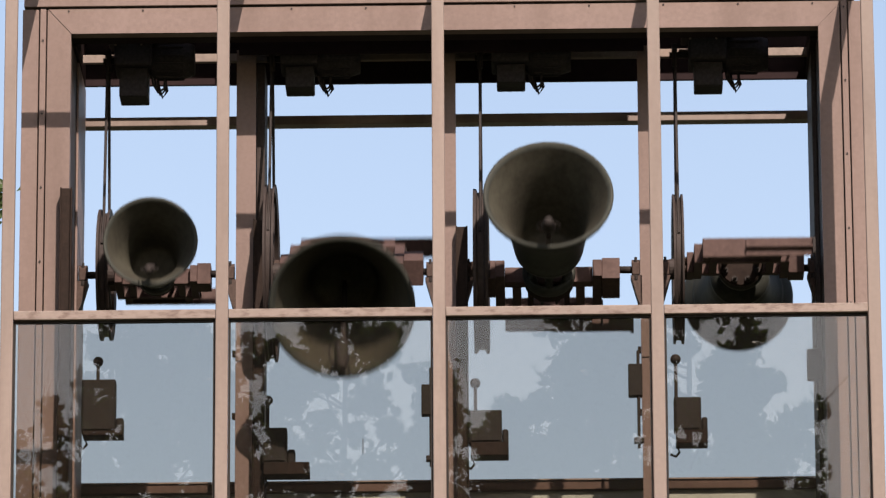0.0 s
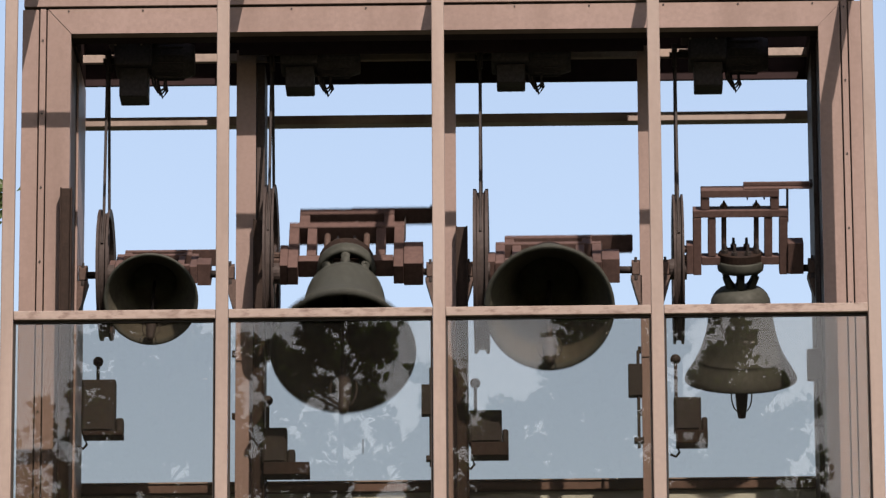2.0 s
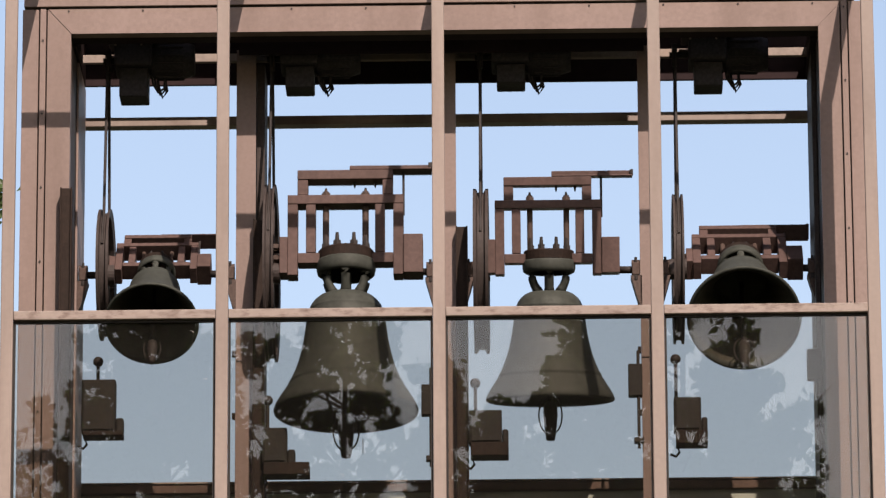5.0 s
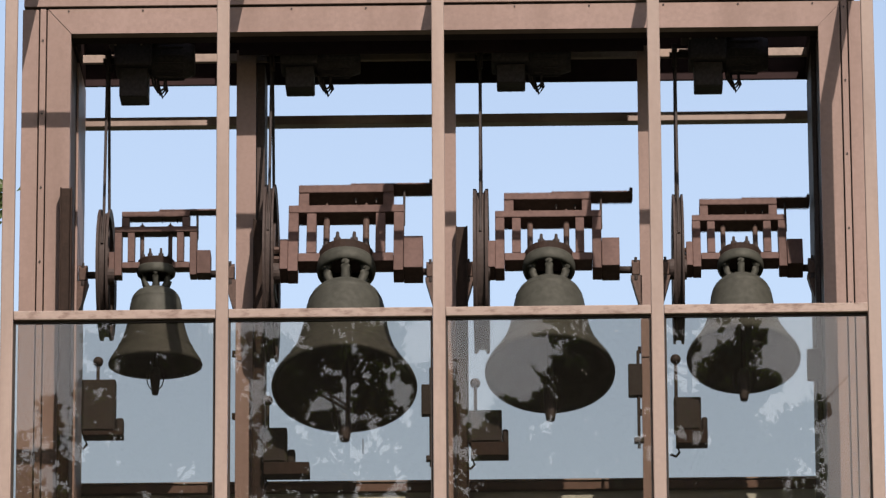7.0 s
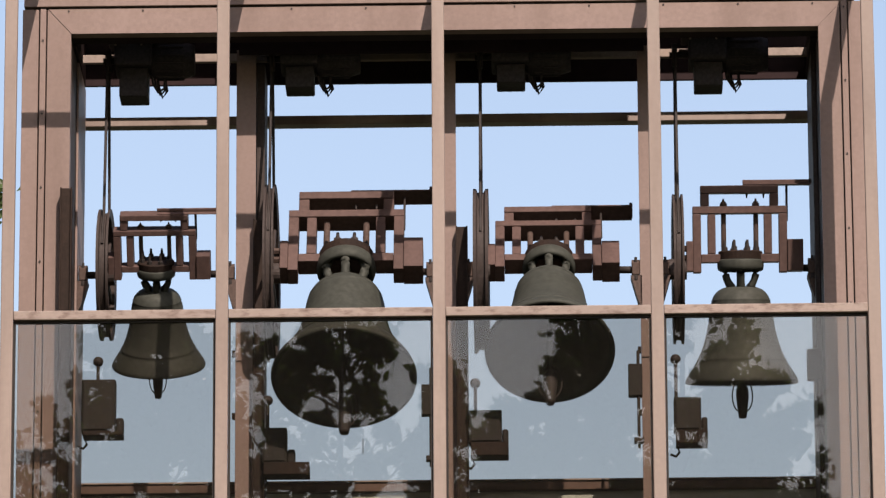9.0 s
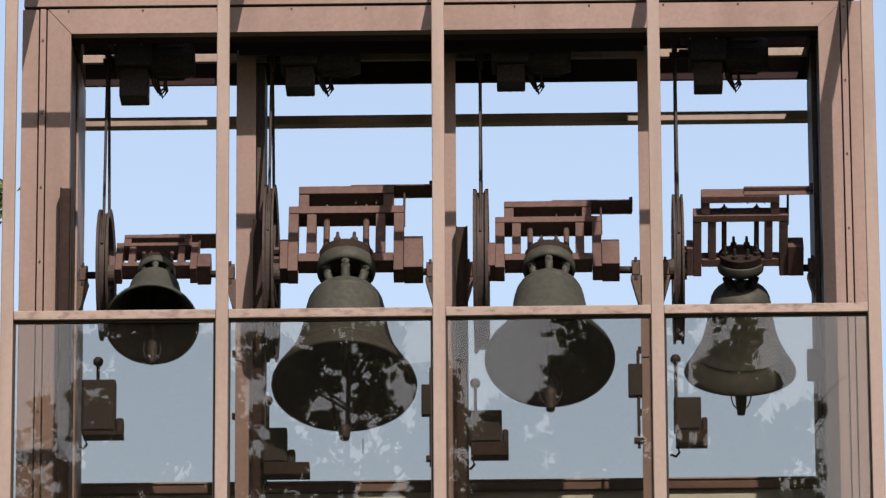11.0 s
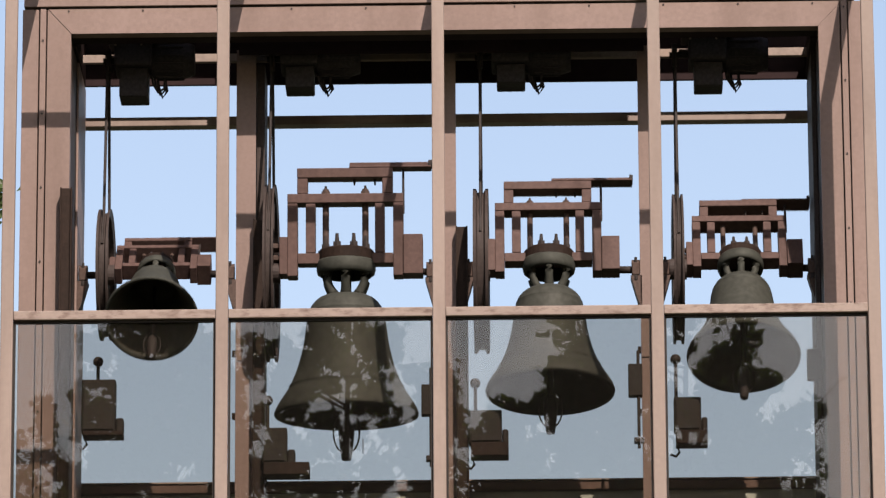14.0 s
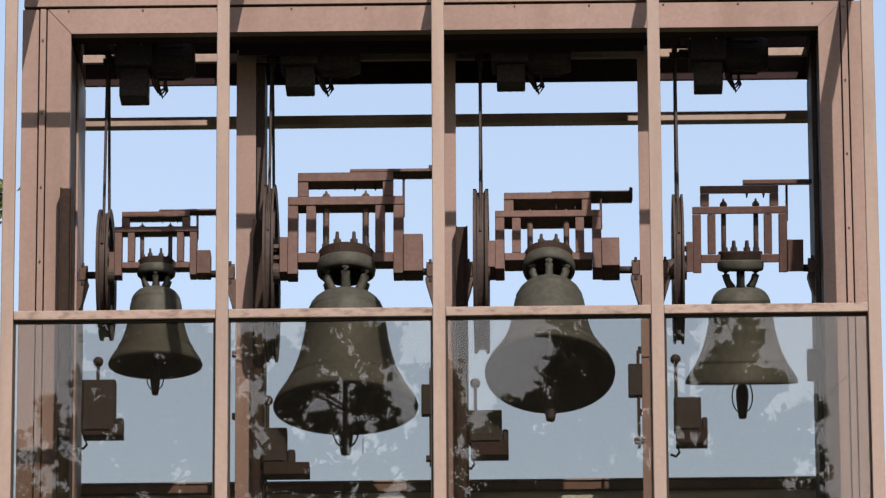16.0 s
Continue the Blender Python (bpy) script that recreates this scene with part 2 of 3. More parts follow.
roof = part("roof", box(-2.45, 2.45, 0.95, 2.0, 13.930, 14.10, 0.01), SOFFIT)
tagged(roof, "flat dark roof slab over the bells", "roof", kind="structure")
rail = part("mounting_rail", box(-2.11, 2.14, 1.41, 1.445, 13.345, 13.395, 0.004), RAIL)
tagged(rail, "pale steel mounting rail under the ceiling", "rail")

# ---- posts of the bell frame ----
for x in (-1.1365, 0.0155, 1.1785):
    post = thing("bell_frame_post", "copper-pink steel post carrying the bell bearings", "post", "bell frame posts")
    part("front_plate", box(x - 0.0565, x + 0.0565, 1.20, 1.212, 0, 13.345, 0.002), PAINT_IN, post)
    # the post's sides carry their shade as a dark colour
    part("web", box(x - 0.045, x + 0.045, 1.213, 1.55, 0, 13.274, 0.002), DARK_STEEL_AND_SHADE, post)
    part("cover_plate", box(x - 0.052, x - 0.012, 1.192, 1.199, 11.47, 11.55, 0.002), PAINT_IN, post)
    for zz in (11.50, 11.13):
        part("clip", box(x - 0.075, x - 0.0575, 1.203, 1.235, zz, zz + 0.035, 0.002), BROWN_STEEL, post)
    if x < -1:
        part("side_plate", box(x + 0.0585, x + 0.104, 1.26, 1.60, 0, 13.274, 0.002), DARK_STEEL_AND_SHADE, post)
for x, top, yy in ((-2.125, 12.335, 0.63), (-1.057, 12.295, 1.145), (0.103, 12.242, 1.145)):
    ch = thing("bearing_upright", "brown weathered steel channel beside a post", "steel upright", "bearing uprights")
    part("web", box(x - 0.030, x + 0.030, yy, yy + 0.010, 0, top, 0.002), BROWN_STEEL, ch)
    for s in (-1, 1):
        part("flange", box(x + s * 0.030 - 0.004, x + s * 0.030 + 0.004, yy - 0.02, yy + 0.053, 0, top, 0.002), BROWN_STEEL, ch)

# ---- back frame ----
back = thing("wall_back", "copper-pink steel bars closing the back of the tower", "facade frame", kind="structure")
part("bar", box(-2.30, 2.30, 1.80, 1.885, 13.083, 13.138, 0.004), PAINT, back)
# lower bar, coloured darker than the upper one for the shade on it
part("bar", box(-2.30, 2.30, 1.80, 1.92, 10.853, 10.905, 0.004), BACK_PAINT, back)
part("bar_cap", box(-2.30, 2.30, 1.79, 1.93, 10.906, 10.916, 0.002), RAIL, back)
part("panel", box(-2.30, 2.30, 1.83, 1.88, 0, 10.852, 0.004), PALE_PANEL, back)
for x in (-2.345, 2.345):
    part("post", box(x - 0.044, x + 0.044, 1.76, 1.92, 0, 13.925, 0.004), PAINT, back)

# ---- bells ----
AXIS_Y, AXIS_Z = 1.25, 12.005
BELL_OUT = [(0.0, 0.012), (0.20, 0.008), (0.31, -0.006), (0.385, -0.040), (0.440, -0.085), (0.485, -0.140), (0.512, -0.20), (0.540, -0.30), (0.566, -0.48), (0.586, -0.62), (0.622, -0.78), (0.662, -0.92), (0.710, -1.05), (0.766, -1.17), (0.830, -1.28), (0.912, -1.40), (0.975, -1.50), (0.998, -1.56), (0.992, -1.59)]
BELL_IN = [(0.955, -1.60), (0.905, -1.53), (0.84, -1.42), (0.745, -1.25), (0.645, -1.05), (0.570, -0.82), (0.515, -0.58), (0.485, -0.32), (0.45, -0.14), (0.38, -0.08), (0.0, -0.07)]


def shoulder_bands(r):
    """Raised mouldings round the bell: on the shoulder, the waist and above the lip."""
    out = []
    for (ra, za), (rb, zb) in zip(BELL_OUT, BELL_OUT[1:]):
        out.append((ra, za))
        for h in (-0.225, -1.22):
            if zb < h < za:
                f = (h - za) / (zb - za)
                rr = ra + (rb - ra) * f
                out += [(rr, h + 0.014), (rr + 0.002, h + 0.006), (rr + 0.002, h - 0.006), (rr, h - 0.014)]
    out.append(BELL_OUT[-1])
    return [(a * r, b * r) for a, b in out]


def make_bell(x, s, sx, sz, wheel_x, wheel_r, left_end, right_end, label, tail=0.477, rim=1.0):
    """One swinging set: yoke, wheel, crown and bell. s scales the bell, sx and sz the yoke."""
    R = 0.414 * s
    bell = thing("bell", label, "bell", "swinging bells", at=(x, AXIS_Y, AXIS_Z))
    d = 0.056 * (0.55 + 0.45 * s)
    yoke = part("yoke", box(-0.280 * sx, 0.275 * sx, -d, d, 0.043 * sz, 0.104 * sz), YOKE_PAINT, bell, "red-brown painted steel yoke")

    def y(name, x0, x1, z0, z1, depth=1.0, mat=YOKE_PAINT, lab=""):
        return part(name, box(x0 * sx, x1 * sx, -d * depth, d * depth, z0 * sz, z1 * sz, 0.004), mat, yoke, lab)

    y("lug", -0.387, -0.3402, -0.020, 0.200, 1.2)
    y("counterweight", 0.3352, 0.448, -0.024, 0.208, 1.35)
    y("stile", -0.340, -0.281, -0.030, 0.398, 1.08)
    y("stile", -0.233, -0.177, 0.106, 0.398)
    y("stile", 0.170, 0.226, 0.106, 0.398)
    y("stile", 0.276, 0.335, -0.030, 0.398, 1.08)
    y("cross_beam", -0.340, 0.335, 0.400, 0.454, 1.1)
    y("stile", -0.283, -0.222, 0.456, 0.547)
    y("stile", 0.213, 0.274, 0.456, 0.547)
    y("cross_beam", -0.283, 0.274, 0.549, 0.605, 1.1)
    y("top_plate", 0.021, tail, 0.607, 0.617, 1.05)
    y("top_flange", 0.021, tail, 0.6175, 0.649, 0.16)
    y("end_stop", tail - 0.018, tail + 0.004, 0.6175, 0.651, 0.9, IRON)
    part("stay_rod", rod((0.335 * sx, 0, 0.345 * sz), (0.335 * sx, 0, 0.606 * sz), 0.007), IRON, yoke)
    for xx in (-0.118, 0.113):
        bm = rod((xx * sx, 0, 0.08 * sz), (xx * sx, 0, 0.49 * sz), 0.019 * s, n=14)
        add_rod(bm, (xx * sx, 0, 0.455 * sz), (xx * sx, 0, 0.478 * sz), 0.020 * s + 0.008, n=6)
        add_rod(bm, (xx * sx, 0, 0.478 * sz), (xx * sx, 0, 0.512 * sz), 0.012 * s, 0.006 * s)
        part("tie_bolt", bm, BEARING, yoke)
    for xx in (0.05, 0.17):
        part("bolt", rod((xx * sx, 0, 0.548 * sz), (xx * sx, 0, 0.515 * sz), 0.010 * s, 0.004 * s, 8), IRON, yoke)
    for k in range(4):
        for zz in (0.02, 0.08, 0.15):
            if k < 2:
                part("bolt", rod((-0.386 * sx, (k - 0.5) * d, zz * sz), (-0.386 * sx - 0.036, (k - 0.5) * d, zz * sz), 0.017 * s + 0.003, n=6), BEARING, yoke)
    # crown block with its ring of bolts
    cr = 0.170 * s
    part("crown_plate", turned([(0, 0.128 * s), (cr * 0.90, 0.128 * s), (cr * 0.95, 0.120 * s), (cr * 0.95, 0.066 * s), (0, 0.066 * s)], 32), BROWN_STEEL, bell, "dark red-brown clamping plate")
    part("crown_ring", turned([(cr * 0.60, 0.064 * s), (cr * 0.97, 0.064 * s), (cr, 0.054 * s), (cr, 0.012 * s), (cr * 0.97, -0.010 * s), (cr * 0.88, -0.020 * s), (cr * 0.82, -0.012 * s), (cr * 0.78, 0.03 * s), (cr * 0.60, 0.04 * s)], 32, closed=True), BRONZE, bell, "grey-green bronze crown ring", True)
    for k in range(8):
        a = math.pi / 8 + k * math.pi / 4
        px, py = 0.125 * s * math.cos(a), 0.125 * s * math.sin(a)
        bm = rod((px, py, 0.12 * s), (px, py, 0.205 * s), 0.017 * s, 0.009 * s, 8)
        add_rod(bm, (px, py, 0.129 * s), (px, py, 0.155 * s), 0.025 * s, n=6)
        part("bolt", bm, IRON, bell)
    for k in range(6):
        a = k * math.pi / 3 + math.pi / 6
        pts = []
        for f in range(9):
            u = f / 8
            rr = (0.112 - 0.032 * u + 0.030 * math.sin(math.pi * u)) * s
            pts.append((rr * math.cos(a), rr * math.sin(a), (0.05 - 0.19 * u) * s))
        part("canon", tube(pts[::-1], [0.034 * s, 0.028 * s, 0.025 * s, 0.025 * s, 0.026 * s, 0.027 * s, 0.028 * s, 0.028 * s, 0.026 * s], 10), BRONZE, bell, "", True)
    part("canon", rod((0, 0, 0.06 * s), (0, 0, -0.15 * s), 0.030 * s, n=12), BRONZE, bell, "", True)
    # the bell itself, outside and inside
    top = -0.138 * s
    f = (0.844 - 0.138) * s / (1.60 * R)
    shift = lambda prof: [(a, top + b * f) for a, b in prof]
    body = part("bell_body", turned(shift(shoulder_bands(R)) + shift([(a * R, b * R) for a, b in BELL_IN[:2]]), 64), BRONZE, bell, "patinated grey-green bronze bell", True)
    part("bell_interior", turned(shift([(a * R, b * R) for a, b in BELL_IN[1:]]), 64), BRONZE_IN, body, "dark inside of the bell", True)
    # clapper
    clap = part("clapper", rod((0, 0, 0), (0, 0, -0.690 * s), 0.016 * s, 0.020 * s), IRON, bell, "black iron clapper", True)
    clap.location = (0, 0, -0.25 * s)
    part("clapper_ball", turned([(0, -0.600 * s), (0.030 * s, -0.605 * s), (0.044 * s, -0.640 * s), (0.046 * s, -0.690 * s), (0.040 * s, -0.760 * s), (0.030 * s, -0.838 * s), (0.026 * s, -0.852 * s), (0, -0.856 * s)], 20), IRON, clap, "", True)
    for q in (-1, 1):
        arc = [math.pi * k / 10 for k in range(11)]
        part("damper_loop", tube([(q * (0.018 + 0.056 * math.sin(a)) * s, 0, (-0.690 + 0.115 * math.cos(a)) * s) for a in arc][::-1], 0.0055 * s, 6), IRON, clap)
    # shafts
    shaft = part("shaft", rod((left_end - x, 0, 0), (-0.386 * sx, 0, 0), 0.021, n=16), IRON, bell, "", True)
    part("shaft", rod((0.447 * sx, 0, 0), (right_end - x, 0, 0), 0.021, n=16), IRON, bell, "", True)
    # wheel: grooved rim, spokes and hub
    wx, r = wheel_x - x, wheel_r
    wheel = part("wheel", turned([(r - 0.045, wx - 0.022 * rim), (r, wx - 0.030 * rim), (r, wx - 0.018 * rim), (r - 0.022, wx - 0.012 * rim), (r - 0.022, wx + 0.012 * rim), (r, wx + 0.018 * rim), (r, wx + 0.030 * rim), (r - 0.045, wx + 0.022 * rim)], 64, "X", True), DARK_STEEL_AND_SHADE, bell, "dark steel chain wheel")
    for k in range(6):
        a = k * math.pi / 3 + 0.3
        part("spoke", rod((wx, 0.04 * math.cos(a), 0.04 * math.sin(a)), (wx, (r - 0.03) * math.cos(a), (r - 0.03) * math.sin(a)), 0.014, n=8), DARK_STEEL_AND_SHADE, wheel)
    part("hub", rod((wx - 0.05, 0, 0), (wx + 0.05, 0, 0), 0.06, n=20), DARK_STEEL_AND_SHADE, wheel)
    return bell, clap


BELLS = [
    make_bell(-1.652, 0.652, 0.70, 0.607, -1.94, 0.378, -2.05, -1.235, "smallest grey-green bronze bell swinging on its yoke", 0.545, 1.15),
    make_bell(-0.562, 1.0, 0.985, 1.0, -0.99, 0.510, -1.03, -0.07, "largest grey-green bronze bell swinging on its yoke", 0.50),
    make_bell(0.601, 0.894, 0.905, 0.885, 0.214, 0.473, 0.14, 1.115, "second largest grey-green bronze bell swinging on its yoke", 0.535, 1.45),
    make_bell(1.698, 0.784, 0.80, 0.785, 1.34, 0.430, 1.27, 2.11, "third largest grey-green bronze bell swinging on its yoke", 0.51),
]


# ---- bearings ----
def bearing(x, side):
    """A pillow block on a tapered bracket; side is the way to the post that carries it."""
    b = thing("bearing", "brown steel bearing block on a tapered bracket", "bearing", "bell bearings", at=(x, AXIS_Y, AXIS_Z))
    bm = box(-0.022, 0.022, -0.055, 0.055, -0.045, 0.03, 0.006)
    add_rod(bm, (-0.024, 0, 0.012), (0.024, 0, 0.012), 0.045, n=20)
    part("block", bm, BEARING, b)
    for yy in (-0.04, 0.04):
        part("bolt", rod((0, yy, 0.02), (0, yy, 0.062), 0.009, n=6), IRON, b)
        part("nut", rod((0, yy, -0.075), (0, yy, -0.046), 0.016, n=6), IRON, b)
    o = [(-side * 0.030, -0.048), (side * 0.034, -0.048), (side * 0.034, -0.24), (side * 0.012, -0.20)]
    part("bracket", prism(o, -0.05, 0.05), BEARING, b)


for x, side in ((-2.070, -1), (-1.226, 1), (-1.052, -1), (-0.078, 1), (0.140, -1), (1.098, 1), (1.266, -1), (2.108, 1)):
    bearing(x, side)


# ---- motors and chains ----
def motor(x, long, drop, group="bell motors"):
    m = thing("motor", "black electric drive motor hung under the ceiling", "motor", group, at=(x, 1.25, 13.26))
    bm = box(-0.10, 0.12, -0.13, 0.13, -0.03, 0.14, 0.015)
    part("gearbox", bm, MOTOR, m)
    body = part("motor_body", turned([(0, 0.10), (0.085, 0.10), (0.105, 0.12), (0.105, long - 0.05), (0.09, long), (0, long)], 28, "X"), MOTOR, m, "", True)
    body.location = (0, 0, 0.04)
    for k in range(14):
        a = 2 * math.pi * k / 14
        part("cooling_fin", box(0.14, long - 0.06, 0.103, 0.118, -0.003, 0.003, 0), MOTOR, body).rotation_euler = (a, 0, 0)
    for q in (-0.06, 0.09):
        part("hose", tube([(q - 0.03, -0.135, 0.09), (q - 0.035, -0.15, 0.125), (q - 0.01, -0.155, 0.15), (q + 0.02, -0.15, 0.135), (q + 0.03, -0.135, 0.10)], 0.007, 6), RAIL, m)
    part("terminal_box", box(-0.07, 0.095, -0.09, 0.09, drop, -0.032, 0.008), MOTOR, m)
    part("bracket_plate", box(-0.14, 0.16, -0.15, 0.13, 0.142, 0.16, 0.003), DARK_STEEL_AND_SHADE, m)
    for q in range(3):
        part("cable", tube([(0.11 + 0.015 * q, 0.02 * q, -0.02), (0.12 + 0.015 * q, 0.02 * q, -0.10), (0.15 + 0.012 * q, 0.02 * q, -0.155 - 0.010 * q), (0.185 + 0.008 * q, 0.02 * q, -0.13), (0.19, 0.02 * q, -0.05), (0.185, 0.02 * q, 0.03)], 0.008, 6), MOTOR, m)
    return m


for x, long, drop, wx, wr in ((-1.80, 0.36, -0.205, -1.94, 0.378), (-0.84, 0.36, -0.16, -0.99, 0.510), (0.38, 0.36, -0.145, 0.214, 0.473), (1.52, 0.36, -0.175, 1.34, 0.430)):
    motor(x, long, drop)
    ch = thing("drive_chain", "dark steel drive chain running up from the wheel", "chain", "drive chains")
    for s in (-1, 1):
        part("strand", tube([(wx, 1.25 + s * wr * 0.93, AXIS_Z + wr * 0.22), (wx, 1.25 + s * wr * 0.80, AXIS_Z + wr * 0.53), (wx, 1.25 + s * wr * 0.60, AXIS_Z + wr * 0.76), (wx, 1.25 + s * 0.06, 13.30)], 0.0085, 6), IRON, ch)
    part("sprocket", rod((wx - 0.015, 1.25, 13.30), (wx + 0.015, 1.25, 13.30), 0.068, n=24), DARK_STEEL_AND_SHADE, ch)
    part("drive_shaft", rod((wx - 0.03, 1.25, 13.30), (x - 0.09, 1.25, 13.30), 0.018), IRON, ch)


# ---- strikers and latches fixed to the posts ----
def striker(x0, x1, z0, z1, fx1, fz0, bx, bz):
    s = thing("striker_unit", "dark grey electric bell striker with a ball lever", "bell striker", "bell strikers")
    part("housing", box(x0, x1, 1.10, 1.198, z0, z1, 0.008), BOX_GREY, s)
    part("cover", box(x0 + 0.012, x1 - 0.012, 1.09, 1.099, z0 + 0.012, z1 - 0.012, 0.003), BOX_GREY, s)
    part("foot_plate", box(x0 + 0.01, fx1, 1.07, 1.198, fz0, z0 - 0.001, 0.005), BROWN_STEEL, s)
    part("lever", rod((bx, 1.15, z1 - 0.01), (bx, 1.15, bz), 0.010), IRON, s)
    bm = bmesh.new()
    bmesh.ops.create_icosphere(bm, subdivisions=3, radius=0.030, matrix=Matrix.Translation((bx, 1.15, bz)))
    part("ball", bm, IRON, s, "", True)
    part("bumper", box(x1 + 0.001, min(fx1, x1 + 0.046), 1.11, 1.19, z0, z0 + 0.085, 0.012), BOX_GREY, s)
    part("cable", tube([(x0 + 0.02, 1.16, fz0), (x0 + 0.03, 1.16, fz0 - 0.03), (x0 + 0.01, 1.16, fz0 - 0.055), (x0 - 0.02, 1.17, fz0 - 0.04)], 0.008, 6), IRON, s)


striker(-2.062, -1.868, 11.033, 11.343, -1.822, 11.005, -1.972, 11.46)
striker(-1.035, -0.893, 10.839, 11.049, -0.765, 10.765, -1.005, 11.22)
striker(0.138, 0.325, 10.945, 11.14, 0.362, 10.865, 0.175, 11.31)
striker(1.30, 1.455, 11.005, 11.205, 1.49, 10.925, 1.315, 11.44)


def latch(x0, x1, z0, z1, rx, r0, r1, y=1.14):
    s = thing("limit_latch", "small black steel latch box with a hanging rod", "latch", "limit latches")
    part("housing", box(x0, x1, y, y + 0.058, z0, z1, 0.006), BOX_GREY, s)
    part("rod", rod((rx, y + 0.02, r0), (rx, y + 0.02, r1), 0.009), IRON, s)
    part("collar", box(rx - 0.028, rx + 0.028, y - 0.005, y + 0.045, r0 + 0.03, r0 + 0.06, 0.004), IRON, s)


latch(-0.132, -0.04, 11.126, 11.306, -0.078, 10.826, 11.406)
latch(1.045, 1.125, 11.226, 11.416, 1.102, 10.921, 11.496)
latch(2.058, 2.135, 11.285, 11.465, 2.120, 10.985, 11.540, 1.04)


# ---- trees ----
def grow(height, radius, base, leaves, leaf, seed):
    """The skeleton and the leaves of a tree: a trunk line, limbs with twigs, leaves gathered in sprays round the twigs."""
    rng = np.random.default_rng(seed)
    trunk = [(0.10 * math.sin(5 * k / 12 + seed), 0.10 * math.cos(k / 3 + seed), height * 0.97 * k / 12) for k in range(13)]
    line = np.array(trunk)
    limbs, starts, ends = [], [], []
    n = 40
    for k in range(n):
        u = base + (0.985 - base) * (k + rng.random()) / n
        root = np.array([np.interp(u * height, line[:, 2], line[:, c]) for c in range(3)])
        a, w = rng.random() * 2 * math.pi, (u - base) / (1 - base)
        length = radius * (0.35 + 0.65 * math.sin(math.pi * min(1, 0.25 + 0.75 * w))) * rng.uniform(0.55, 1.15) * (1.15 - w * 0.75)
        tip = root + np.array((math.cos(a) * length, math.sin(a) * length, length * rng.uniform(0.5, 1.1)))
        mid = (root + tip) / 2 + np.array((0, 0, -0.08 * length))
        twigs = []
        for q in range(6):
            f = rng.uniform(0.35, 1.0)
            p = root + (mid - root) * f * 2 if f < 0.5 else mid + (tip - mid) * (f * 2 - 1)
            e = p + rng.normal(0, 0.21, 3) * (0.4 + length * 0.5) + np.array((0, 0, 0.12))
            twigs.append((p, e))
            starts.append(p)
            ends.append(e)
        limbs.append((root, mid, tip, w, twigs))
    A, B = np.array(starts), np.array(ends)
    idx = rng.integers(0, len(A), leaves)
    f = rng.uniform(0.4, 1.12, leaves)[:, None]
    centres = A[idx] + (B - A)[idx] * f + rng.normal(0, 0.065, (leaves, 3))
    sizes = leaf * rng.uniform(0.6, 1.3, leaves)[:, None]
    return trunk, limbs, centres, sizes, rng


def tree(label, x, y, height, radius, base, leaves, leaf, seed):
    """A tapered trunk with limbs and twigs, and leaves gathered round the twigs."""
    t = thing("tree", label, "tree", "tall trees", at=(x, y, 0))
    trunk, limbs, c, s, rng = grow(height, radius, base, leaves, leaf, seed)
    part("trunk", tube(trunk, [0.02 + 0.24 * (1 - k / 12) ** 1.2 for k in range(13)], 10), BARK, t, "", True)
    for root, mid, tip, w, twigs in limbs:
        bm = rod(root, mid, 0.035 * (1.2 - w), 0.022 * (1.2 - w), 6)
        add_rod(bm, mid, tip, 0.022 * (1.2 - w), 0.006, 6)
        for p, e in twigs:
            add_rod(bm, p, e, 0.008, 0.003, 4)
        part("limb", bm, BARK, t, "", True)
    d1 = rng.normal(0, 1, (leaves, 3))
    d1 /= np.linalg.norm(d1, axis=1)[:, None]
    d2 = np.cross(d1, rng.normal(0, 1, (leaves, 3)))
    d2 /= np.linalg.norm(d2, axis=1)[:, None]
    nrm = np.cross(d1, d2)
    v = np.stack([c - d1 * s * 0.55, c + d2 * s * 0.36 + nrm * s * 0.10 - d1 * s * 0.05, c + d1 * s * 0.6, c - d2 * s * 0.36 + nrm * s * 0.10 - d1 * s * 0.05], 1).reshape(-1, 3)
    faces = [q for k in range(leaves) for q in ((4 * k, 4 * k + 1, 4 * k + 2), (4 * k, 4 * k + 2, 4 * k + 3))]
    me = bpy.data.meshes.new("crown")
    me.from_pydata(v.tolist(), [], faces)
    me.materials.append(LEAF)
    crown = new("crown", me)
    crown.parent = t
    tagged(crown, "many small dark green leaves", kind="stuff")
    return t


TALL = "tall leafy green tree standing across from the tower"
TREES = []
for x, y, height, radius, leaves, seed in (
        (-2.07, -45, 26.4, 1.7, 18000, 825), (2.31, -45.6, 27.1, 2.2, 25000, 882), (-4.47, -46.3, 26.1, 2.2, 25000, 586), (-0.15, -45.7, 23.3, 1.9, 6000, 677), (3.06, -45.8, 24.3, 2.1, 18000, 428), (-0.86, -45.3, 24.3, 0.9, 18000, 705),
        (1.15, -46.7, 26.9, 1.8, 3500, 32), (-5.52, -46.6, 23.3, 2.1, 9000, 28), (1.09, -45.2, 24.6, 1.7, 13000, 331), (-4.42, -45.6, 26.4, 1.8, 25000, 777), (-6.5, -46, 23.7, 1.3, 3500, 131), (0.25, -45.5, 23.7, 1.6, 18000, 6)):
    TREES.append(tree(TALL, x, y, height, radius, 0.70, leaves, 0.115, seed))
tree("leafy green tree standing far behind the tower", -7.35, 20.0, 23.5, 2.9, 0.62, 16000, 0.16, 21)


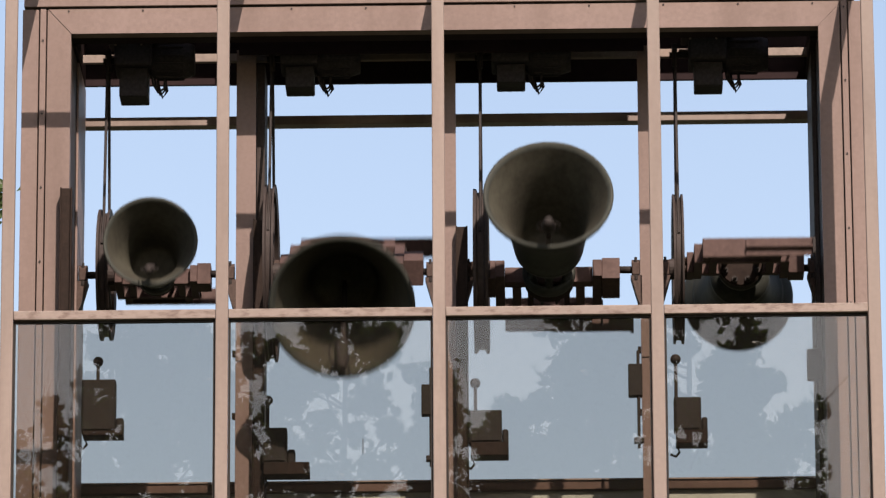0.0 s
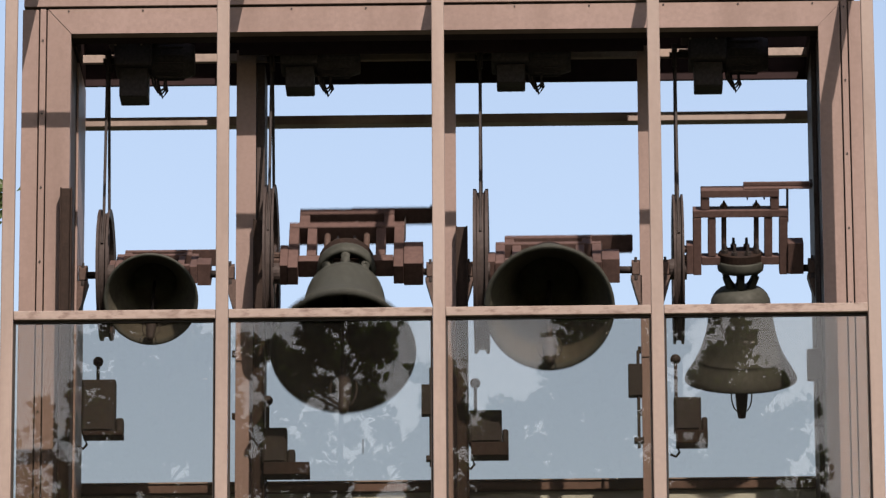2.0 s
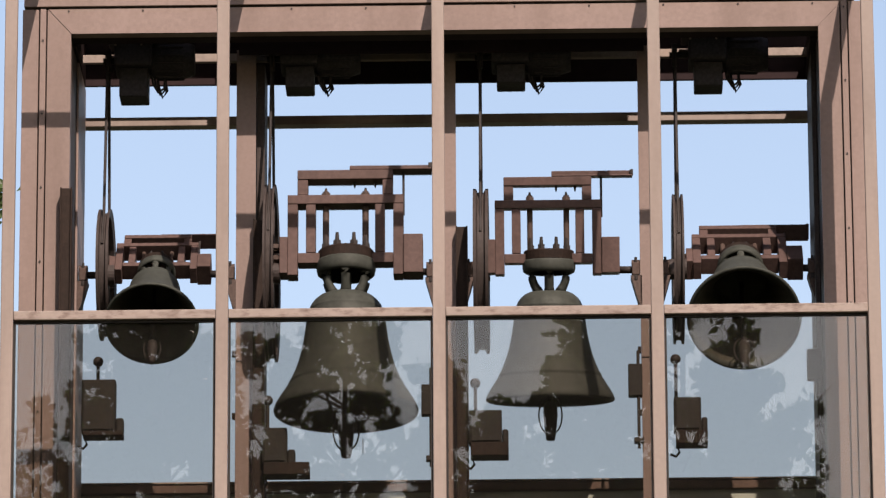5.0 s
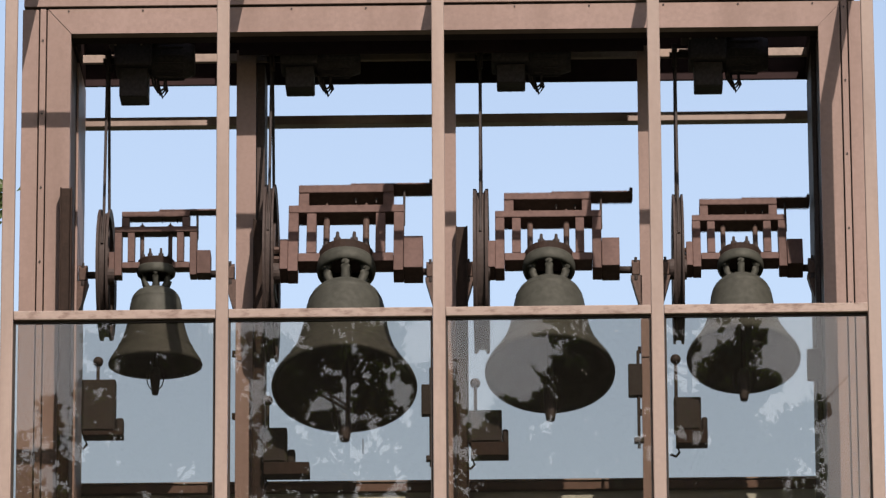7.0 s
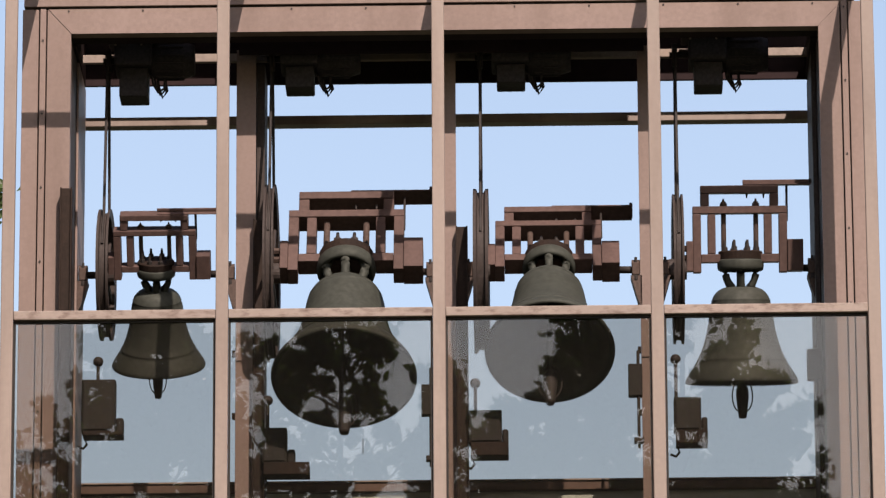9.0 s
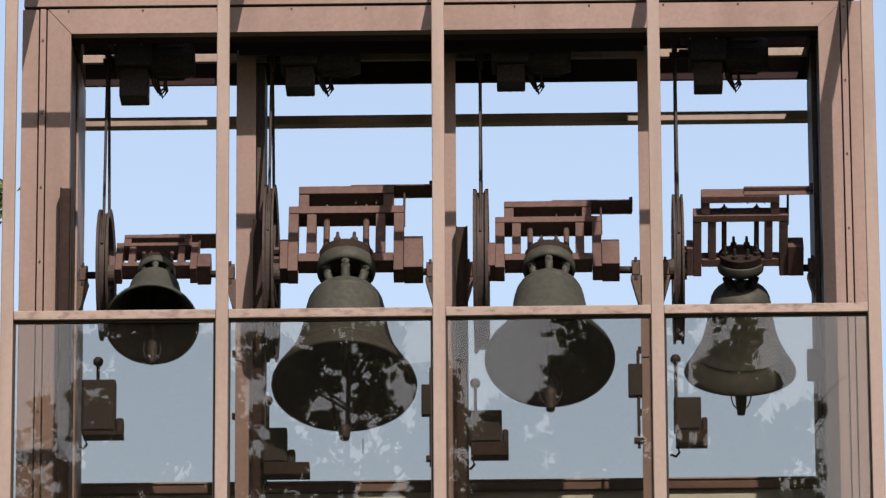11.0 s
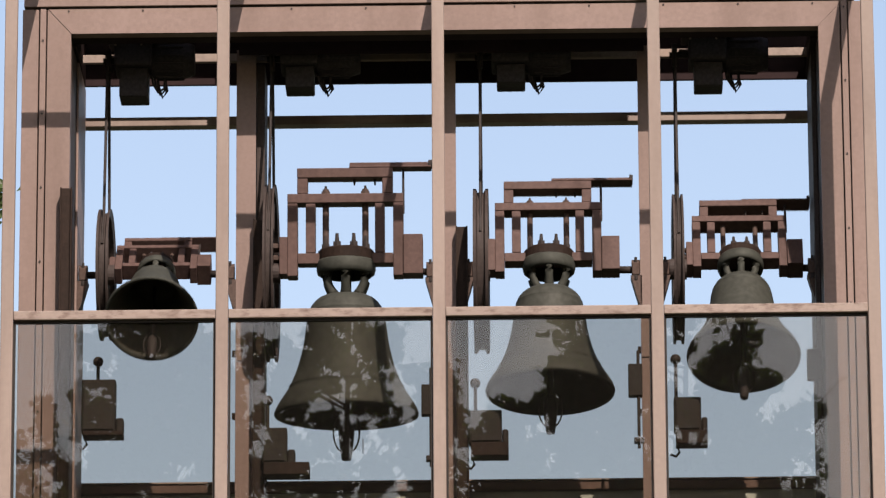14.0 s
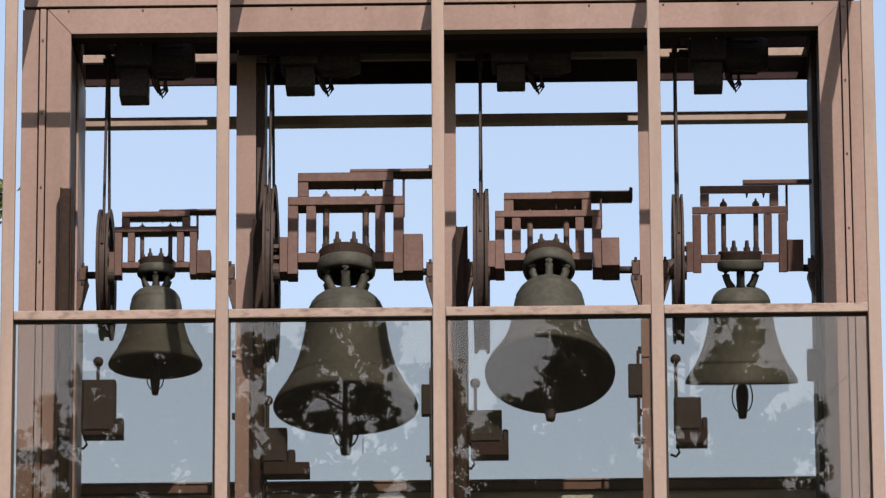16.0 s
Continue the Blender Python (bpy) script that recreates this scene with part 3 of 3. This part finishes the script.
# ---- swinging ----
def swing(theta, speed, rate, damping, nudge=()):
    """Angles in degrees every tenth of a second of a damped swing; damping is keyed at fixed times."""
    out = []
    for k in range(1601):
        t = k * 0.01
        if k:
            speed -= (rate * rate * math.sin(theta) + float(np.interp(t, (0, 2, 3.2, 5, 7, 9, 12, 16), damping)) * speed) * 0.01
            theta += speed * 0.01
        if k % 10 == 0:
            extra = float(np.interp(t, nudge[0], nudge[1])) if nudge else 0.0
            out.append((round(t, 1), math.degrees(theta) + extra))
    return out


def motions():
    swings = [
        swing(1.457, 4.595, 4.309, (0.407, 0.407, 0.896, -0.333, 0.043, 0.043, -0.064, -0.037),
              ((0, 0.2, 0.4, 0.5, 0.6, 0.8, 1.0, 1.2, 1.4, 1.6, 1.8, 2.0, 2.2, 2.4, 2.6, 2.8, 3.2, 14.5, 15.0, 15.4, 16), (10, 3, -5, -8, -10, -9, -12, -2, 4, -13, -22, -20, -10, 10, 20, 14, 2.5, 2.5, 12, 2.5, 2.5))),
        swing(1.089, -4.074, 3.506, (0.485, 0.485, 0.381, 0.127, 0.121, 0.121, 0.001, 0.309),
              ((0, 0.1, 0.2, 0.3, 0.5, 0.7, 1.0, 1.2, 1.4, 1.6, 1.8, 2.0, 2.4, 2.6, 3.0, 16), (-4, -3, -4, 0, -2, -5, -5, -6, -6, 0, 6, 0, 6, 0, 0, 0))),
        swing(1.852, -1.725, 3.617, (0.555, 0.555, 0.218, 0.105, 0.021, 0.021, 0.113, 0.096),
              ((0, 0.2, 0.4, 0.5, 0.6, 0.8, 1.0, 1.2, 1.4, 1.5, 1.6, 1.8, 2.0, 2.2, 2.4, 2.6, 3.0, 16), (2, -3, 3, -2, -3, -8, -7, -3, -5, -8, -5, 0, -3, -3, -8, -5, 0, 0))),
        swing(-1.536, -3.568, 3.709, (0.531, 0.531, 0.036, 0.188, -0.049, -0.049, 0.308, -0.115),
              ((0, 0.2, 0.4, 0.5, 0.6, 0.8, 1.0, 1.2, 1.4, 1.6, 1.8, 2.0, 2.2, 2.4, 2.6, 2.8, 3.0, 3.5, 4.0, 5.0, 16), (-4, -5, -3, 0, 1, -7, -11, 3, 2, -5, -7, 7, -6, 0, 4, -4, 6, 4, -4, 0, 0))),
    ]
    # small departures from the free swing, in degrees every half second
    drift = (
        (0, 0, -4, -2, 4, 10, -2, 2, 7, 5, 4, 2, 1, 1, 7.5, -6, 3, 9, -3, 0, 0, 0, 2, 4, 1.5, 2.8, 1, 0, 4, 2, -4, 3, -4),
        (1.5, -0.7, 0.8, 2, 4, -4.5, 2, 2.9, 2.2, 0, 0, 0, 0, -1, 3.8, 1.4, 1, -2, 2.5, 0, 0, 0, 0, -2, 1, 1, 1.3, 1.5, 2, 3, 3, -1.5, -0.5),
        (0, -2, 2.3, 0, 4, 1, -2, -0.3, 3.4, 0, 0, 0, 0, -0.9, 4.5, 0, -4, -3, 0.9, 0, 0, 0, 0, -0.5, -0.5, -0.3, 1.7, -3, 2.5, 1.4, 0.5, -0.8, 0.3),
        (0, 0, 0, 1, 5, 2.5, -4.5, -0.5, 4, 0, 0, 0, 0, 6, -0.5, -5, -4, -4, 2, 0, 0, 0, 0, 0, 0, 4, -5, 1.5, 5, -1.5, -3, 2.1, -4),
    )
    for (bell, clapper), rows, off in zip(BELLS, swings, drift):
        x, h = bell.location.x, clapper.location.z
        rows = [(t, a + float(np.interp(t, np.arange(33) * 0.5, off))) for t, a in rows]
        walk(bell, [(t, pose(x, AXIS_Y, AXIS_Z, -a)) for t, a in rows])
        walk(clapper, [(t, pose(0, 0, h, 24 * math.tanh(a / 45))) for t, a in rows])

    # the trees sway in a light wind
    for k, t in enumerate(TREES):
        x, y = t.location.x, t.location.y
        walk(t, [(0.4 * j, pose(x, y, 0, 0.05 * math.sin(1.3 * j + k), 0.13 * math.sin(0.78 * j + 0.7 * k) + 0.04 * math.sin(2.1 * j + k))) for j in range(41)])


motions()
